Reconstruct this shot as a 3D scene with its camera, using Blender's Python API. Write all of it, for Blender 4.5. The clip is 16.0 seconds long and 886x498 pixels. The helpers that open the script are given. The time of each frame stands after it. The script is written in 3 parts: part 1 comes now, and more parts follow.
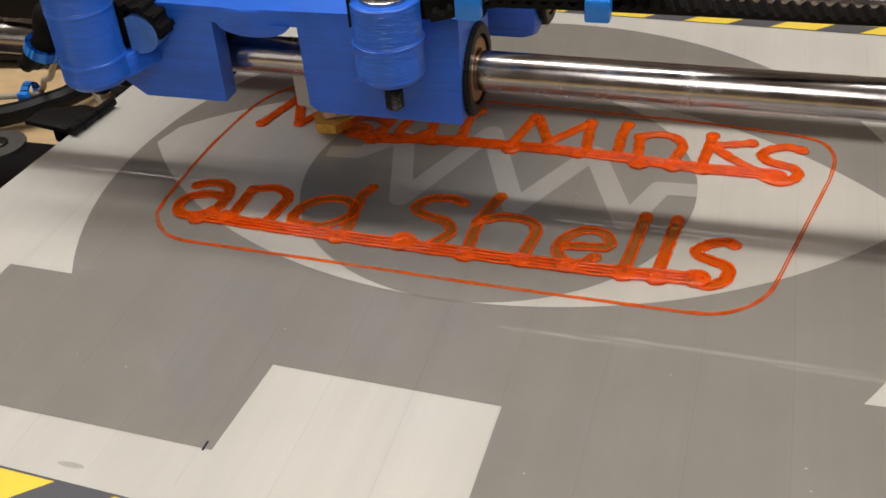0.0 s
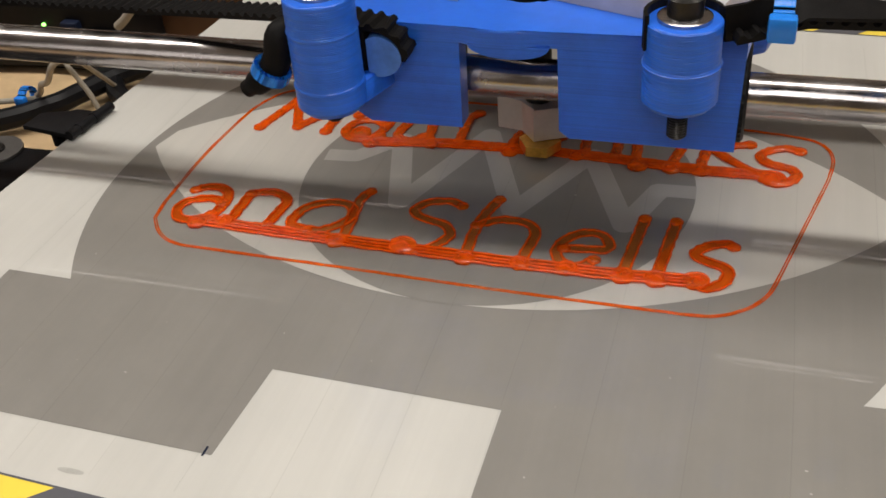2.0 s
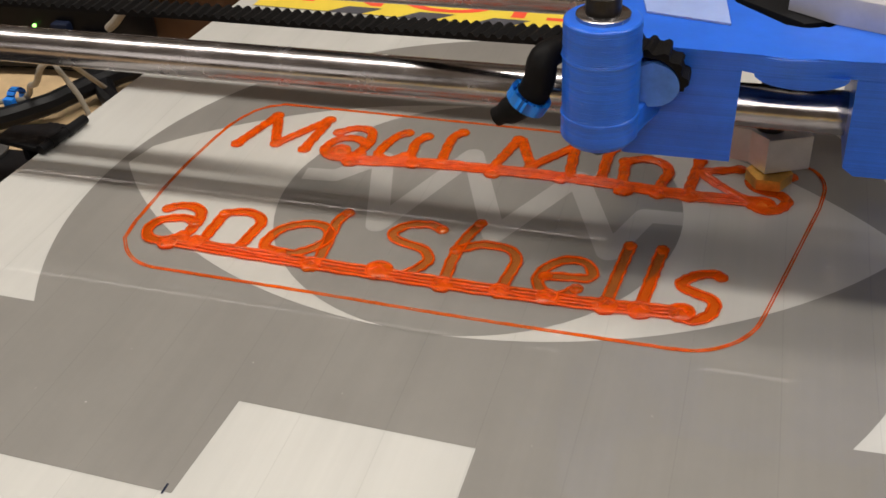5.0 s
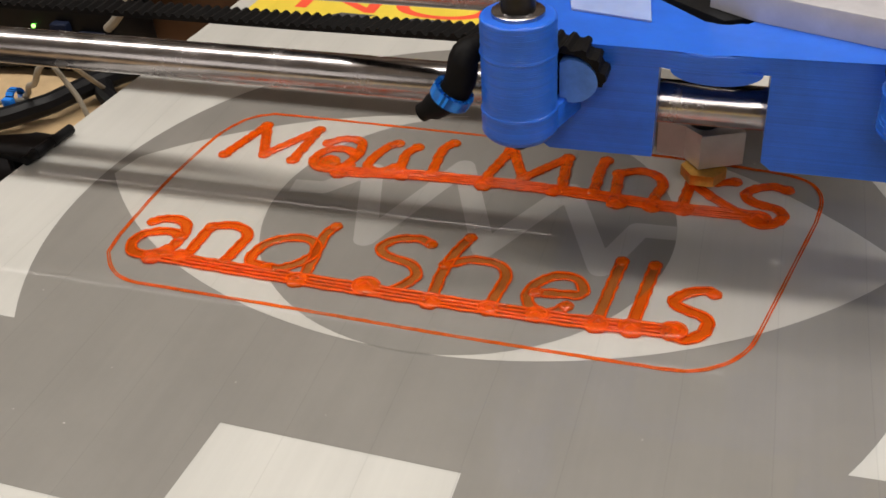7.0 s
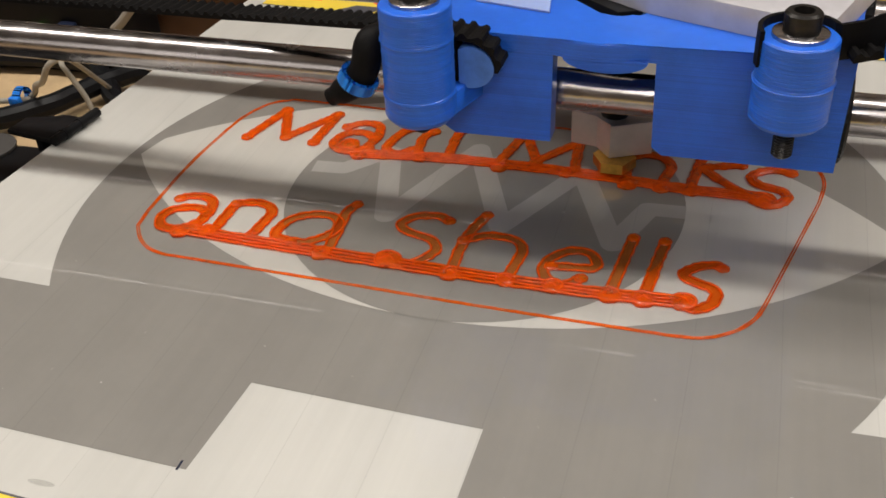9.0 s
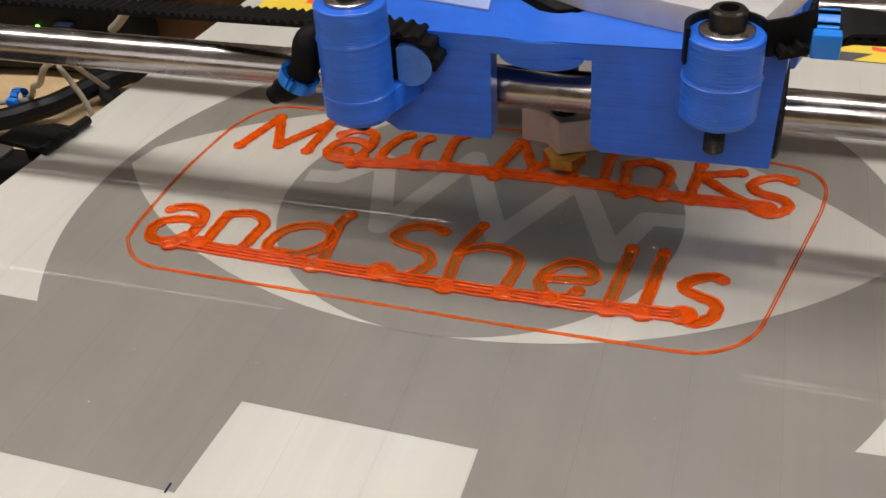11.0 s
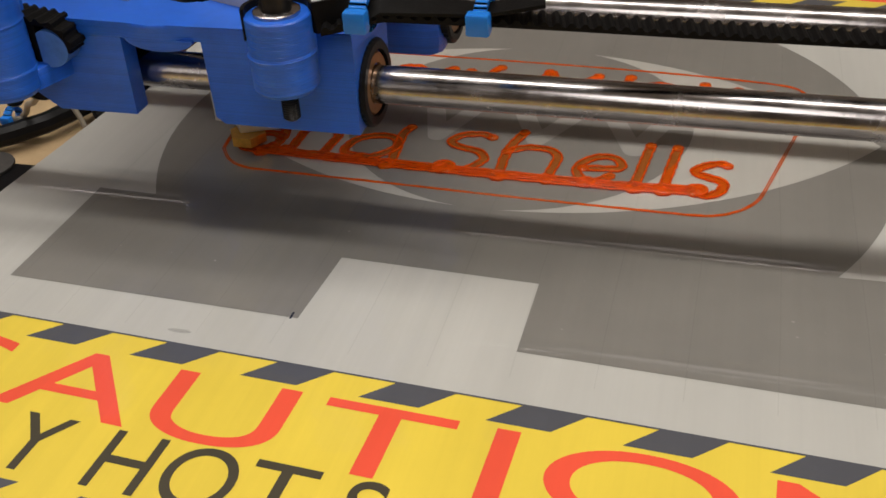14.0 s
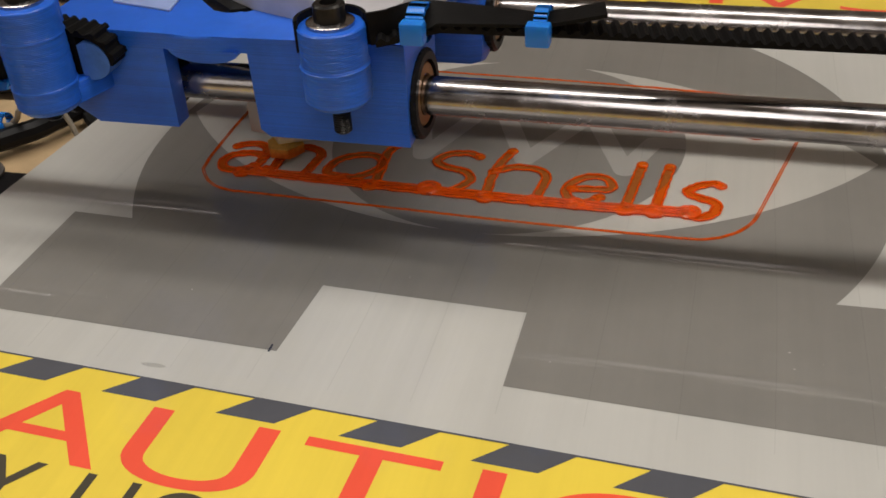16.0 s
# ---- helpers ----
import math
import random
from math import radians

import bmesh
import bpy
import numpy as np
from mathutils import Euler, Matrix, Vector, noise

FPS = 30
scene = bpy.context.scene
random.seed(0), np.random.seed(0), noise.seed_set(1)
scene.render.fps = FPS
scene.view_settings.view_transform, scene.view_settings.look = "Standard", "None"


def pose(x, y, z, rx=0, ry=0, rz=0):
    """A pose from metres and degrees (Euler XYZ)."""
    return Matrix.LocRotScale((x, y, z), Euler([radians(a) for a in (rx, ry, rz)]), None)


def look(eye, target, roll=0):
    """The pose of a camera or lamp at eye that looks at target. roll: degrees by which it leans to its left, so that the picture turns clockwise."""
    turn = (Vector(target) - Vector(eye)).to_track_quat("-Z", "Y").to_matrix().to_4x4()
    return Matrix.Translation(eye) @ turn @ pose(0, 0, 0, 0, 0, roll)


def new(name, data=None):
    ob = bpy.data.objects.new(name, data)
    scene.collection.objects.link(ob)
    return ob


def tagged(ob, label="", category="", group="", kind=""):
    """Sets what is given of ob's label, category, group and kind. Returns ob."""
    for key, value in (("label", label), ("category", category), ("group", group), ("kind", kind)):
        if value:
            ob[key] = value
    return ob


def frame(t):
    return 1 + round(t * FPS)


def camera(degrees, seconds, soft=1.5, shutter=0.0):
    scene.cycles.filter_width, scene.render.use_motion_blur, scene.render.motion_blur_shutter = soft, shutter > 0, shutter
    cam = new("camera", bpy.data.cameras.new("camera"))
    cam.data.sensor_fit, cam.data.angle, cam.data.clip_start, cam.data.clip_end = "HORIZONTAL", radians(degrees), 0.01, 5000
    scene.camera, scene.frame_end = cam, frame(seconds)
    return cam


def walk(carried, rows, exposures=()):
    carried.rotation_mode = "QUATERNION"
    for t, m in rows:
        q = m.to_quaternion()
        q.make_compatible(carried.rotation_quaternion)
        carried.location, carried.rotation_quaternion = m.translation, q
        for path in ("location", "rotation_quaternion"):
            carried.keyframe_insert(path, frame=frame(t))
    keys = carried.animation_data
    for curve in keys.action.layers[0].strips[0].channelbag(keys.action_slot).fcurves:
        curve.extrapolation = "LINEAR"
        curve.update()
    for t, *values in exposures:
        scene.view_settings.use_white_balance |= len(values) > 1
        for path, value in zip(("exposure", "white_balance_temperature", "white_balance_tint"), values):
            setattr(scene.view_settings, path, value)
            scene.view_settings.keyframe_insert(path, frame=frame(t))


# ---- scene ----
BED_SHIFT = (
    (0.0, 0.0000), (0.1, 0.0000), (0.2, 0.0003), (0.3, -0.0003), (0.4, 0.0026), (0.5, 0.0025),
    (0.6, 0.0002), (0.7, -0.0001), (0.8, 0.0003), (0.9, 0.0005), (1.0, 0.0000), (1.1, 0.0012),
    (1.2, 0.0001), (1.3, 0.0003), (1.4, 0.0004), (1.5, 0.0002), (1.6, 0.0003), (1.7, 0.0012),
    (1.8, 0.0002), (1.9, 0.0004), (2.0, 0.0005), (2.5, 0.0005), (3.0, 0.0008), (3.5, 0.0009),
    (4.0, 0.0046), (4.2, 0.0002), (6.3, -0.0091), (6.4, -0.0100), (6.5, -0.0112), (6.6, -0.0121),
    (6.7, -0.0133), (6.8, -0.0116), (6.9, -0.0107), (7.0, -0.0100), (7.1, -0.0128), (7.2, -0.0155),
    (7.3, -0.0143), (7.5, -0.0096), (7.6, -0.0062), (7.8, -0.0019), (8.0, -0.0053), (8.1, -0.0080),
    (8.2, -0.0110), (8.3, -0.0121), (8.4, -0.0119), (8.5, -0.0122), (8.6, -0.0104), (8.8, -0.0054),
    (9.0, -0.0033), (9.2, -0.0078), (11.3, -0.0051), (11.5, -0.0015), (12.0, 0.0090), (12.5, 0.0200),
    (13.0, 0.0311), (13.2, 0.0347), (13.4, 0.0345), (13.5, 0.0336), (13.6, 0.0349), (13.8, 0.0376),
    (14.0, 0.0385), (14.1, 0.0391), (14.2, 0.0378), (14.3, 0.0359), (14.4, 0.0344), (14.5, 0.0342),
    (14.6, 0.0347), (14.7, 0.0361), (14.8, 0.0375), (14.9, 0.0385), (15.0, 0.0380), (15.1, 0.0392),
    (15.2, 0.0378), (15.3, 0.0358), (15.4, 0.0351), (15.5, 0.0344), (16.0, 0.0317),
)
CARRIAGE_SHIFT = (
    (0.0, 0.0000), (0.5, 0.0115), (1.0, 0.0227), (1.5, 0.0370), (2.0, 0.0514), (2.5, 0.0671),
    (3.0, 0.0797), (3.5, 0.0915), (4.0, 0.1050), (4.2, 0.1088), (6.3, 0.0913), (6.5, 0.0967), (6.6, 0.0988),
    (7.0, 0.0903), (7.5, 0.0877), (8.0, 0.0835), (8.5, 0.0745), (9.0, 0.0699), (9.2, 0.0689),
    (11.3, 0.0529), (11.5, 0.0473), (12.0, 0.0286), (12.5, 0.0094), (13.0, -0.0096), (13.5, -0.0182),
    (14.0, -0.0197), (14.5, -0.0172), (15.0, -0.0197), (15.5, -0.0158), (16.0, -0.0074),
)
cam = camera(46.9, 16.0, soft=1.6)
walk(cam, (
    (0.0, look((0.0621, -0.1765, 0.1167), (0.0085, -0.0243, -0.0014), -4.70)),
    (0.5, look((0.0619, -0.1770, 0.1167), (0.0086, -0.0248, -0.0016), -4.40)),
    (1.0, look((0.0620, -0.1766, 0.1166), (0.0087, -0.0243, -0.0015), -4.41)),
    (1.5, look((0.0618, -0.1762, 0.1168), (0.0086, -0.0238, -0.0013), -4.56)),
    (2.0, look((0.0620, -0.1756, 0.1171), (0.0086, -0.0233, -0.0009), -4.94)),
    (2.5, look((0.0619, -0.1750, 0.1169), (0.0087, -0.0227, -0.0012), -4.84)),
    (3.0, look((0.0621, -0.1744, 0.1169), (0.0102, -0.0215, -0.0011), -4.65)),
    (3.5, look((0.0623, -0.1741, 0.1167), (0.0109, -0.0211, -0.0014), -4.26)),
    (4.0, look((0.0622, -0.1737, 0.1164), (0.0114, -0.0202, -0.0012), -4.06)),
    (6.3, look((0.0635, -0.1729, 0.1157), (0.0085, -0.0196, -0.0016), -3.90)),
    (6.5, look((0.0635, -0.1729, 0.1157), (0.0109, -0.0196, -0.0016), -3.90)),
    (7.0, look((0.0640, -0.1719, 0.1160), (0.0110, -0.0187, -0.0013), -4.07)),
    (7.5, look((0.0636, -0.1741, 0.1155), (0.0112, -0.0203, -0.0011), -3.69)),
    (8.0, look((0.0639, -0.1738, 0.1160), (0.0109, -0.0204, -0.0010), -3.74)),
    (8.5, look((0.0637, -0.1738, 0.1161), (0.0097, -0.0210, -0.0011), -3.89)),
    (9.0, look((0.0624, -0.1770, 0.1154), (0.0102, -0.0225, -0.0003), -3.32)),
    (11.5, look((0.0621, -0.1743, 0.1162), (0.0099, -0.0205, -0.0005), -3.79)),
    (12.0, look((0.0615, -0.1760, 0.1178), (0.0101, -0.0220, 0.0009), -3.90)),
    (12.5, look((0.0613, -0.1771, 0.1174), (0.0104, -0.0224, 0.0015), -3.79)),
    (13.0, look((0.0593, -0.1801, 0.1159), (0.0103, -0.0232, 0.0020), -3.34)),
    (13.5, look((0.0596, -0.1808, 0.1166), (0.0105, -0.0240, 0.0026), -3.52)),
    (14.0, look((0.0597, -0.1820, 0.1168), (0.0106, -0.0249, 0.0032), -3.64)),
    (14.5, look((0.0599, -0.1805, 0.1169), (0.0108, -0.0236, 0.0031), -3.60)),
    (15.0, look((0.0599, -0.1816, 0.1174), (0.0108, -0.0245, 0.0038), -3.90)),
    (15.5, look((0.0592, -0.1800, 0.1171), (0.0108, -0.0227, 0.0035), -3.94)),
    (16.0, look((0.0595, -0.1797, 0.1171), (0.0113, -0.0223, 0.0035), -3.82)),
), exposures=((0.0, 0.4), (9.2, 0.46), (11.3, 0.46), (12.3, 0.34), (13.0, 0.16), (13.8, 0.02), (16.0, -0.04)))

# ---- light: a workshop room with a long tube lamp over the machine, a window in the front wall and an added fill lamp ----
world = bpy.data.worlds.new("room_air")
scene.world = world
world.use_nodes = True
world.node_tree.nodes["Background"].inputs[0].default_value = (1.0, 0.93, 0.84, 1)
world.node_tree.nodes["Background"].inputs[1].default_value = 0.05


def area(name, at, target, sx, sy, watts, colour):
    d = bpy.data.lights.new(name, "AREA")
    d.shape, d.size, d.size_y, d.energy, d.color = "RECTANGLE", sx, sy, watts, colour
    ob = new(name, d)
    ob.matrix_world = look(at, target)
    return ob


area("tube_light", (0.0, 0.13, 1.50), (0.0, 0.13, 0.0), 4.2, 0.13, 33, (1.0, 0.95, 0.885))
area("tube_light_up", (0.0, 0.13, 1.565), (0.0, 0.13, 2.0), 4.2, 0.2, 30, (1.0, 0.95, 0.89))
area("window_daylight", (-1.45, -2.12, 0.875), (-1.2, -1.0, 0.80), 1.4, 1.0, 3.5, (1.0, 0.92, 0.84))
# added fill light behind the camera, brightens the near end of the bed
area("near_fill_light", (0.08, -0.28, 0.27), (0.03, -0.13, 0.0), 0.16, 0.16, 0.30, (1.0, 0.95, 0.90))


# ---- materials ----
def mat(name, colour, rough=0.5, metal=0.0, coat=0.0, coat_rough=0.05, transmission=0.0, sub=0.0, spec=0.5, ior=1.45, vary=0.0, vscale=60.0, bump=0.0, bscale=2000.0, layers=0.0, rvary=0.0, emit=None, strength=0.0, streak=0.0, sscale=(75, 2.5, 1)):
    """A surface with two scales of variation: vary tints it broadly, bump gives its grain, layers gives printed layer lines."""
    m = bpy.data.materials.new(name)
    m.use_nodes = True
    nt = m.node_tree
    b = nt.nodes["Principled BSDF"]
    b.inputs["Base Color"].default_value = (*colour, 1)
    b.inputs["Roughness"].default_value = rough
    b.inputs["Metallic"].default_value = metal
    b.inputs["Coat Weight"].default_value = coat
    b.inputs["Coat Roughness"].default_value = coat_rough
    b.inputs["Transmission Weight"].default_value = transmission
    b.inputs["IOR"].default_value = ior
    b.inputs["Specular IOR Level"].default_value = spec
    if sub:
        b.inputs["Subsurface Weight"].default_value = sub
        b.inputs["Subsurface Radius"].default_value = (1.0, 0.6, 0.4)
        b.inputs["Subsurface Scale"].default_value = 0.002
    if emit:
        b.inputs["Emission Color"].default_value = (*emit, 1)
        b.inputs["Emission Strength"].default_value = strength
    geo = nt.nodes.new("ShaderNodeTexCoord")
    if vary or rvary:
        n1 = nt.nodes.new("ShaderNodeTexNoise")
        n1.inputs["Scale"].default_value = vscale
        n1.inputs["Detail"].default_value = 6
        n1.inputs["Roughness"].default_value = 0.65
        nt.links.new(geo.outputs["Object"], n1.inputs["Vector"])
        if vary:
            r = nt.nodes.new("ShaderNodeMapRange")
            r.inputs["From Min"].default_value, r.inputs["From Max"].default_value = 0.3, 0.7
            r.inputs["To Min"].default_value, r.inputs["To Max"].default_value = 1 - vary, 1 + vary
            mx = nt.nodes.new("ShaderNodeMix")
            mx.data_type, mx.blend_type = "RGBA", "MULTIPLY"
            mx.inputs["Factor"].default_value = 1
            mx.inputs[6].default_value = (*colour, 1)
            nt.links.new(n1.outputs["Fac"], r.inputs["Value"])
            nt.links.new(r.outputs["Result"], mx.inputs[7])
            nt.links.new(mx.outputs[2], b.inputs["Base Color"])
        if rvary:
            r2 = nt.nodes.new("ShaderNodeMapRange")
            r2.inputs["From Min"].default_value, r2.inputs["From Max"].default_value = 0.3, 0.7
            r2.inputs["To Min"].default_value, r2.inputs["To Max"].default_value = max(rough - rvary, 0.02), rough + rvary
            nt.links.new(n1.outputs["Fac"], r2.inputs["Value"])
            nt.links.new(r2.outputs["Result"], b.inputs["Roughness"])
    if streak:
        mp = nt.nodes.new("ShaderNodeMapping")
        mp.inputs["Scale"].default_value = sscale
        mp.inputs["Rotation"].default_value = (0, 0, radians(2))
        n3 = nt.nodes.new("ShaderNodeTexNoise")
        n3.inputs["Scale"].default_value = 1.0
        n3.inputs["Detail"].default_value = 5
        n3.inputs["Roughness"].default_value = 0.7
        nt.links.new(geo.outputs["Object"], mp.inputs["Vector"])
        nt.links.new(mp.outputs["Vector"], n3.inputs["Vector"])
        r3 = nt.nodes.new("ShaderNodeMapRange")
        r3.inputs["From Min"].default_value, r3.inputs["From Max"].default_value = 0.3, 0.7
        r3.inputs["To Min"].default_value, r3.inputs["To Max"].default_value = 1 - streak, 1 + streak
        m3 = nt.nodes.new("ShaderNodeMix")
        m3.data_type, m3.blend_type = "RGBA", "MULTIPLY"
        m3.inputs["Factor"].default_value = 1
        nt.links.new(n3.outputs["Fac"], r3.inputs["Value"])
        nt.links.new(mx.outputs[2], m3.inputs[6])
        nt.links.new(r3.outputs["Result"], m3.inputs[7])
        nt.links.new(m3.outputs[2], b.inputs["Base Color"])
    height = None
    if bump:
        n2 = nt.nodes.new("ShaderNodeTexNoise")
        n2.inputs["Scale"].default_value = bscale
        n2.inputs["Detail"].default_value = 4
        nt.links.new(geo.outputs["Object"], n2.inputs["Vector"])
        height = n2.outputs["Fac"]
        bp = nt.nodes.new("ShaderNodeBump")
        bp.inputs["Strength"].default_value = min(bump, 1.0)
        bp.inputs["Distance"].default_value = 0.0002 * max(1.0, bump)
        nt.links.new(height, bp.inputs["Height"])
        nt.links.new(bp.outputs["Normal"], b.inputs["Normal"])
    if layers:
        w = nt.nodes.new("ShaderNodeTexWave")
        w.bands_direction = "Z"
        w.inputs["Scale"].default_value = 900.0
        w.inputs["Distortion"].default_value = 1.2
        w.inputs["Detail"].default_value = 2
        w.inputs["Detail Scale"].default_value = 0.4
        nt.links.new(geo.outputs["Object"], w.inputs["Vector"])
        bp2 = nt.nodes.new("ShaderNodeBump")
        bp2.inputs["Strength"].default_value = layers
        bp2.inputs["Distance"].default_value = 0.00015
        nt.links.new(w.outputs["Fac"], bp2.inputs["Height"])
        if height:
            nt.links.new(bp.outputs["Normal"], bp2.inputs["Normal"])
        nt.links.new(bp2.outputs["Normal"], b.inputs["Normal"])
    if coat and (bump or layers):
        nt.links.new((bp2 if layers else bp).outputs["Normal"], b.inputs["Coat Normal"])
    return m


FILM = dict(rough=0.5, spec=0.6, coat=0.9, coat_rough=0.03, streak=0.07)
M_WHITE = mat("white_print", (0.50, 0.493, 0.463), vary=0.03, vscale=25, **FILM)
M_GREY = mat("grey_print", (0.20, 0.19, 0.173), vary=0.06, vscale=40, **FILM)
M_LENS = mat("pale_grey_print", (0.45, 0.435, 0.40), vary=0.03, vscale=30, **FILM)
M_ZIG = mat("zigzag_print", (0.325, 0.313, 0.29), vary=0.03, vscale=30, **FILM)
STICKER = dict(FILM, rough=0.4, spec=0.4)
M_YELLOW = mat("yellow_print", (0.82, 0.62, 0.07), vary=0.03, vscale=30, **STICKER)
M_STRIPE = mat("stripe_print", (0.075, 0.077, 0.092), vary=0.06, vscale=80, **FILM)
M_RED = mat("red_print", (0.90, 0.10, 0.05), vary=0.03, vscale=30, **STICKER)
M_BLACKPRINT = mat("black_print", (0.05, 0.04, 0.02), vary=0.08, vscale=80, **FILM)
M_ORANGE = mat("orange_filament", (1.0, 0.17, 0.003), rough=0.12, coat=0.6, coat_rough=0.04, spec=0.8, vary=0.3, vscale=420, bump=1.2, bscale=700)
M_FIRST = mat("orange_first_layer", (1.0, 0.20, 0.01), rough=0.2, spec=0.4, vary=0.25, vscale=300, bump=0.8, bscale=700)


def see_through(m, tint, share):
    """Lets part of the light pass straight through a surface, tinted."""
    nt = m.node_tree
    clear = nt.nodes.new("ShaderNodeBsdfTransparent")
    clear.inputs["Color"].default_value = (*tint, 1)
    mix = nt.nodes.new("ShaderNodeMixShader")
    mix.inputs[0].default_value = share
    nt.links.new(nt.nodes["Principled BSDF"].outputs[0], mix.inputs[1])
    nt.links.new(clear.outputs[0], mix.inputs[2])
    nt.links.new(mix.outputs[0], nt.nodes["Material Output"].inputs[0])


see_through(M_ORANGE, (1.0, 0.48, 0.10), 0.60)
see_through(M_FIRST, (1.0, 0.66, 0.36), 0.87)
M_BLUE = mat("blue_plastic", (0.016, 0.13, 0.68), rough=0.36, coat=0.3, coat_rough=0.2, sub=0.2, vary=0.12, vscale=110, bump=0.12, bscale=500, layers=0.4, streak=0.16, sscale=(9, 9, 2400))
M_PEG = mat("worn_blue_plastic", (0.07, 0.19, 0.55), rough=0.5, sub=0.1, vary=0.2, vscale=300, bump=0.15, bscale=600)
M_SEAM = mat("film_seam", (0.10, 0.095, 0.09), rough=0.6)
see_through(M_SEAM, (1.0, 1.0, 1.0), 0.92)
M_SMUDGE = mat("dull_smudge", (0.16, 0.15, 0.13), rough=0.7, vary=0.3, vscale=600)
see_through(M_SMUDGE, (1.0, 1.0, 1.0), 0.8)
M_BLUETIE = mat("blue_nylon", (0.015, 0.20, 0.72), rough=0.3, sub=0.2, vary=0.06, vscale=200)
M_STEEL = mat("polished_steel", (0.43, 0.405, 0.41), rough=0.22, metal=1.0, vary=0.16, vscale=160, rvary=0.09, bump=0.14, bscale=600, streak=0.3, sscale=(25, 900, 900))
M_ALU = mat("brushed_aluminium", (0.60, 0.57, 0.54), rough=0.42, metal=0.7, vary=0.10, vscale=150, bump=0.2, bscale=600)
M_WASHER = mat("dull_washer", (0.12, 0.115, 0.11), rough=0.45, metal=0.7, vary=0.2, vscale=200, bump=0.2)
M_BRASS = mat("brass", (0.72, 0.40, 0.08), rough=0.3, metal=1.0, vary=0.25, vscale=300, bump=0.15, bscale=900)
M_BRONZE = mat("bronze_bush", (0.34, 0.18, 0.07), rough=0.4, metal=0.8, vary=0.2, vscale=300)
M_RUBBER = mat("black_rubber", (0.006, 0.0055, 0.0055), rough=0.55, spec=0.12, vary=0.25, vscale=300, bump=0.3, bscale=2000)
M_BLACK = mat("black_plastic", (0.007, 0.007, 0.008), rough=0.42, spec=0.2, vary=0.2, vscale=200, bump=0.15)
M_BOLT = mat("black_steel", (0.03, 0.028, 0.026), rough=0.35, metal=0.7, vary=0.3, vscale=400, bump=0.2)
M_SILVER = mat("satin_silver", (0.52, 0.51, 0.54), rough=0.45, metal=0.35, vary=0.12, vscale=120, bump=0.2, bscale=500)
M_CLEAR = mat("milky_acrylic", (0.26, 0.34, 0.62), rough=0.4, coat=0.3, sub=0.3, vary=0.1, vscale=120, bump=0.2, bscale=500)
M_WOOD = mat("pale_wood", (0.48, 0.34, 0.19), rough=0.6, vary=0.2, vscale=40, bump=0.3, bscale=300)
M_CABLE = mat("grey_cable", (0.30, 0.27, 0.22), rough=0.5, vary=0.1, vscale=100)
M_WALL = mat("painted_wall", (0.20, 0.17, 0.14), rough=0.9, vary=0.06, vscale=2, bump=0.1, bscale=100)
M_DIM = mat("brown_wall", (0.22, 0.18, 0.14), rough=0.9, vary=0.06, vscale=2, bump=0.1, bscale=100)
M_CEIL = mat("ceiling_paint", (0.62, 0.59, 0.55), rough=0.9, vary=0.04, vscale=2)
M_BROWN = mat("brown_board", (0.11, 0.05, 0.022), rough=0.6, vary=0.2, vscale=60)
M_CONNECTOR = mat("dark_blue_plug", (0.005, 0.009, 0.026), rough=0.6, spec=0.2, vary=0.2, vscale=200, bump=0.2)
M_LED = mat("green_led", (0.1, 0.6, 0.1), emit=(0.25, 1.0, 0.12), strength=4)
M_LAMP = mat("lamp_housing", (0.7, 0.7, 0.68), rough=0.5, vary=0.03, vscale=10)

# ---- mesh helpers, all lengths in millimetres ----
MM = 0.001
BED_REST = pose(-0.0029, 0.0083, -0.0055)
BED_SIZE = 1.047


def part(name, bm, material, parent=None, label="", smooth=35):
    """Links a bmesh, drawn in millimetres, as one mesh object."""
    bmesh.ops.scale(bm, vec=(MM, MM, MM), verts=bm.verts)
    bmesh.ops.recalc_face_normals(bm, faces=bm.faces)
    me = bpy.data.meshes.new(name)
    if smooth:
        for f in bm.faces:
            f.smooth = True
        for e in bm.edges:
            if len(e.link_faces) == 2 and e.calc_face_angle(0) > radians(smooth):
                e.smooth = False
    bm.to_mesh(me)
    bm.free()
    me.materials.append(material)
    ob = new(name, me)
    if parent:
        ob.parent = parent
    if label:
        tagged(ob, label)
    return ob


def thing(name, label, category, group="", kind=""):
    ob = new(name)
    ob.empty_display_size = 0.01
    return tagged(ob, label, category, group, kind)


def box(bm, x0, x1, y0, y1, z0, z1, bevel=0.4, m=None):
    g = bmesh.ops.create_cube(bm, size=1, matrix=Matrix.Translation(((x0 + x1) / 2, (y0 + y1) / 2, (z0 + z1) / 2)) @ Matrix.Diagonal((x1 - x0, y1 - y0, z1 - z0, 1)))
    vs = g["verts"]
    if m:
        bmesh.ops.transform(bm, matrix=m, verts=vs)
    if bevel:
        es = list({e for v in vs for e in v.link_edges})
        bmesh.ops.bevel(bm, geom=es, offset=bevel, segments=2, profile=0.5, affect="EDGES")
    return bm


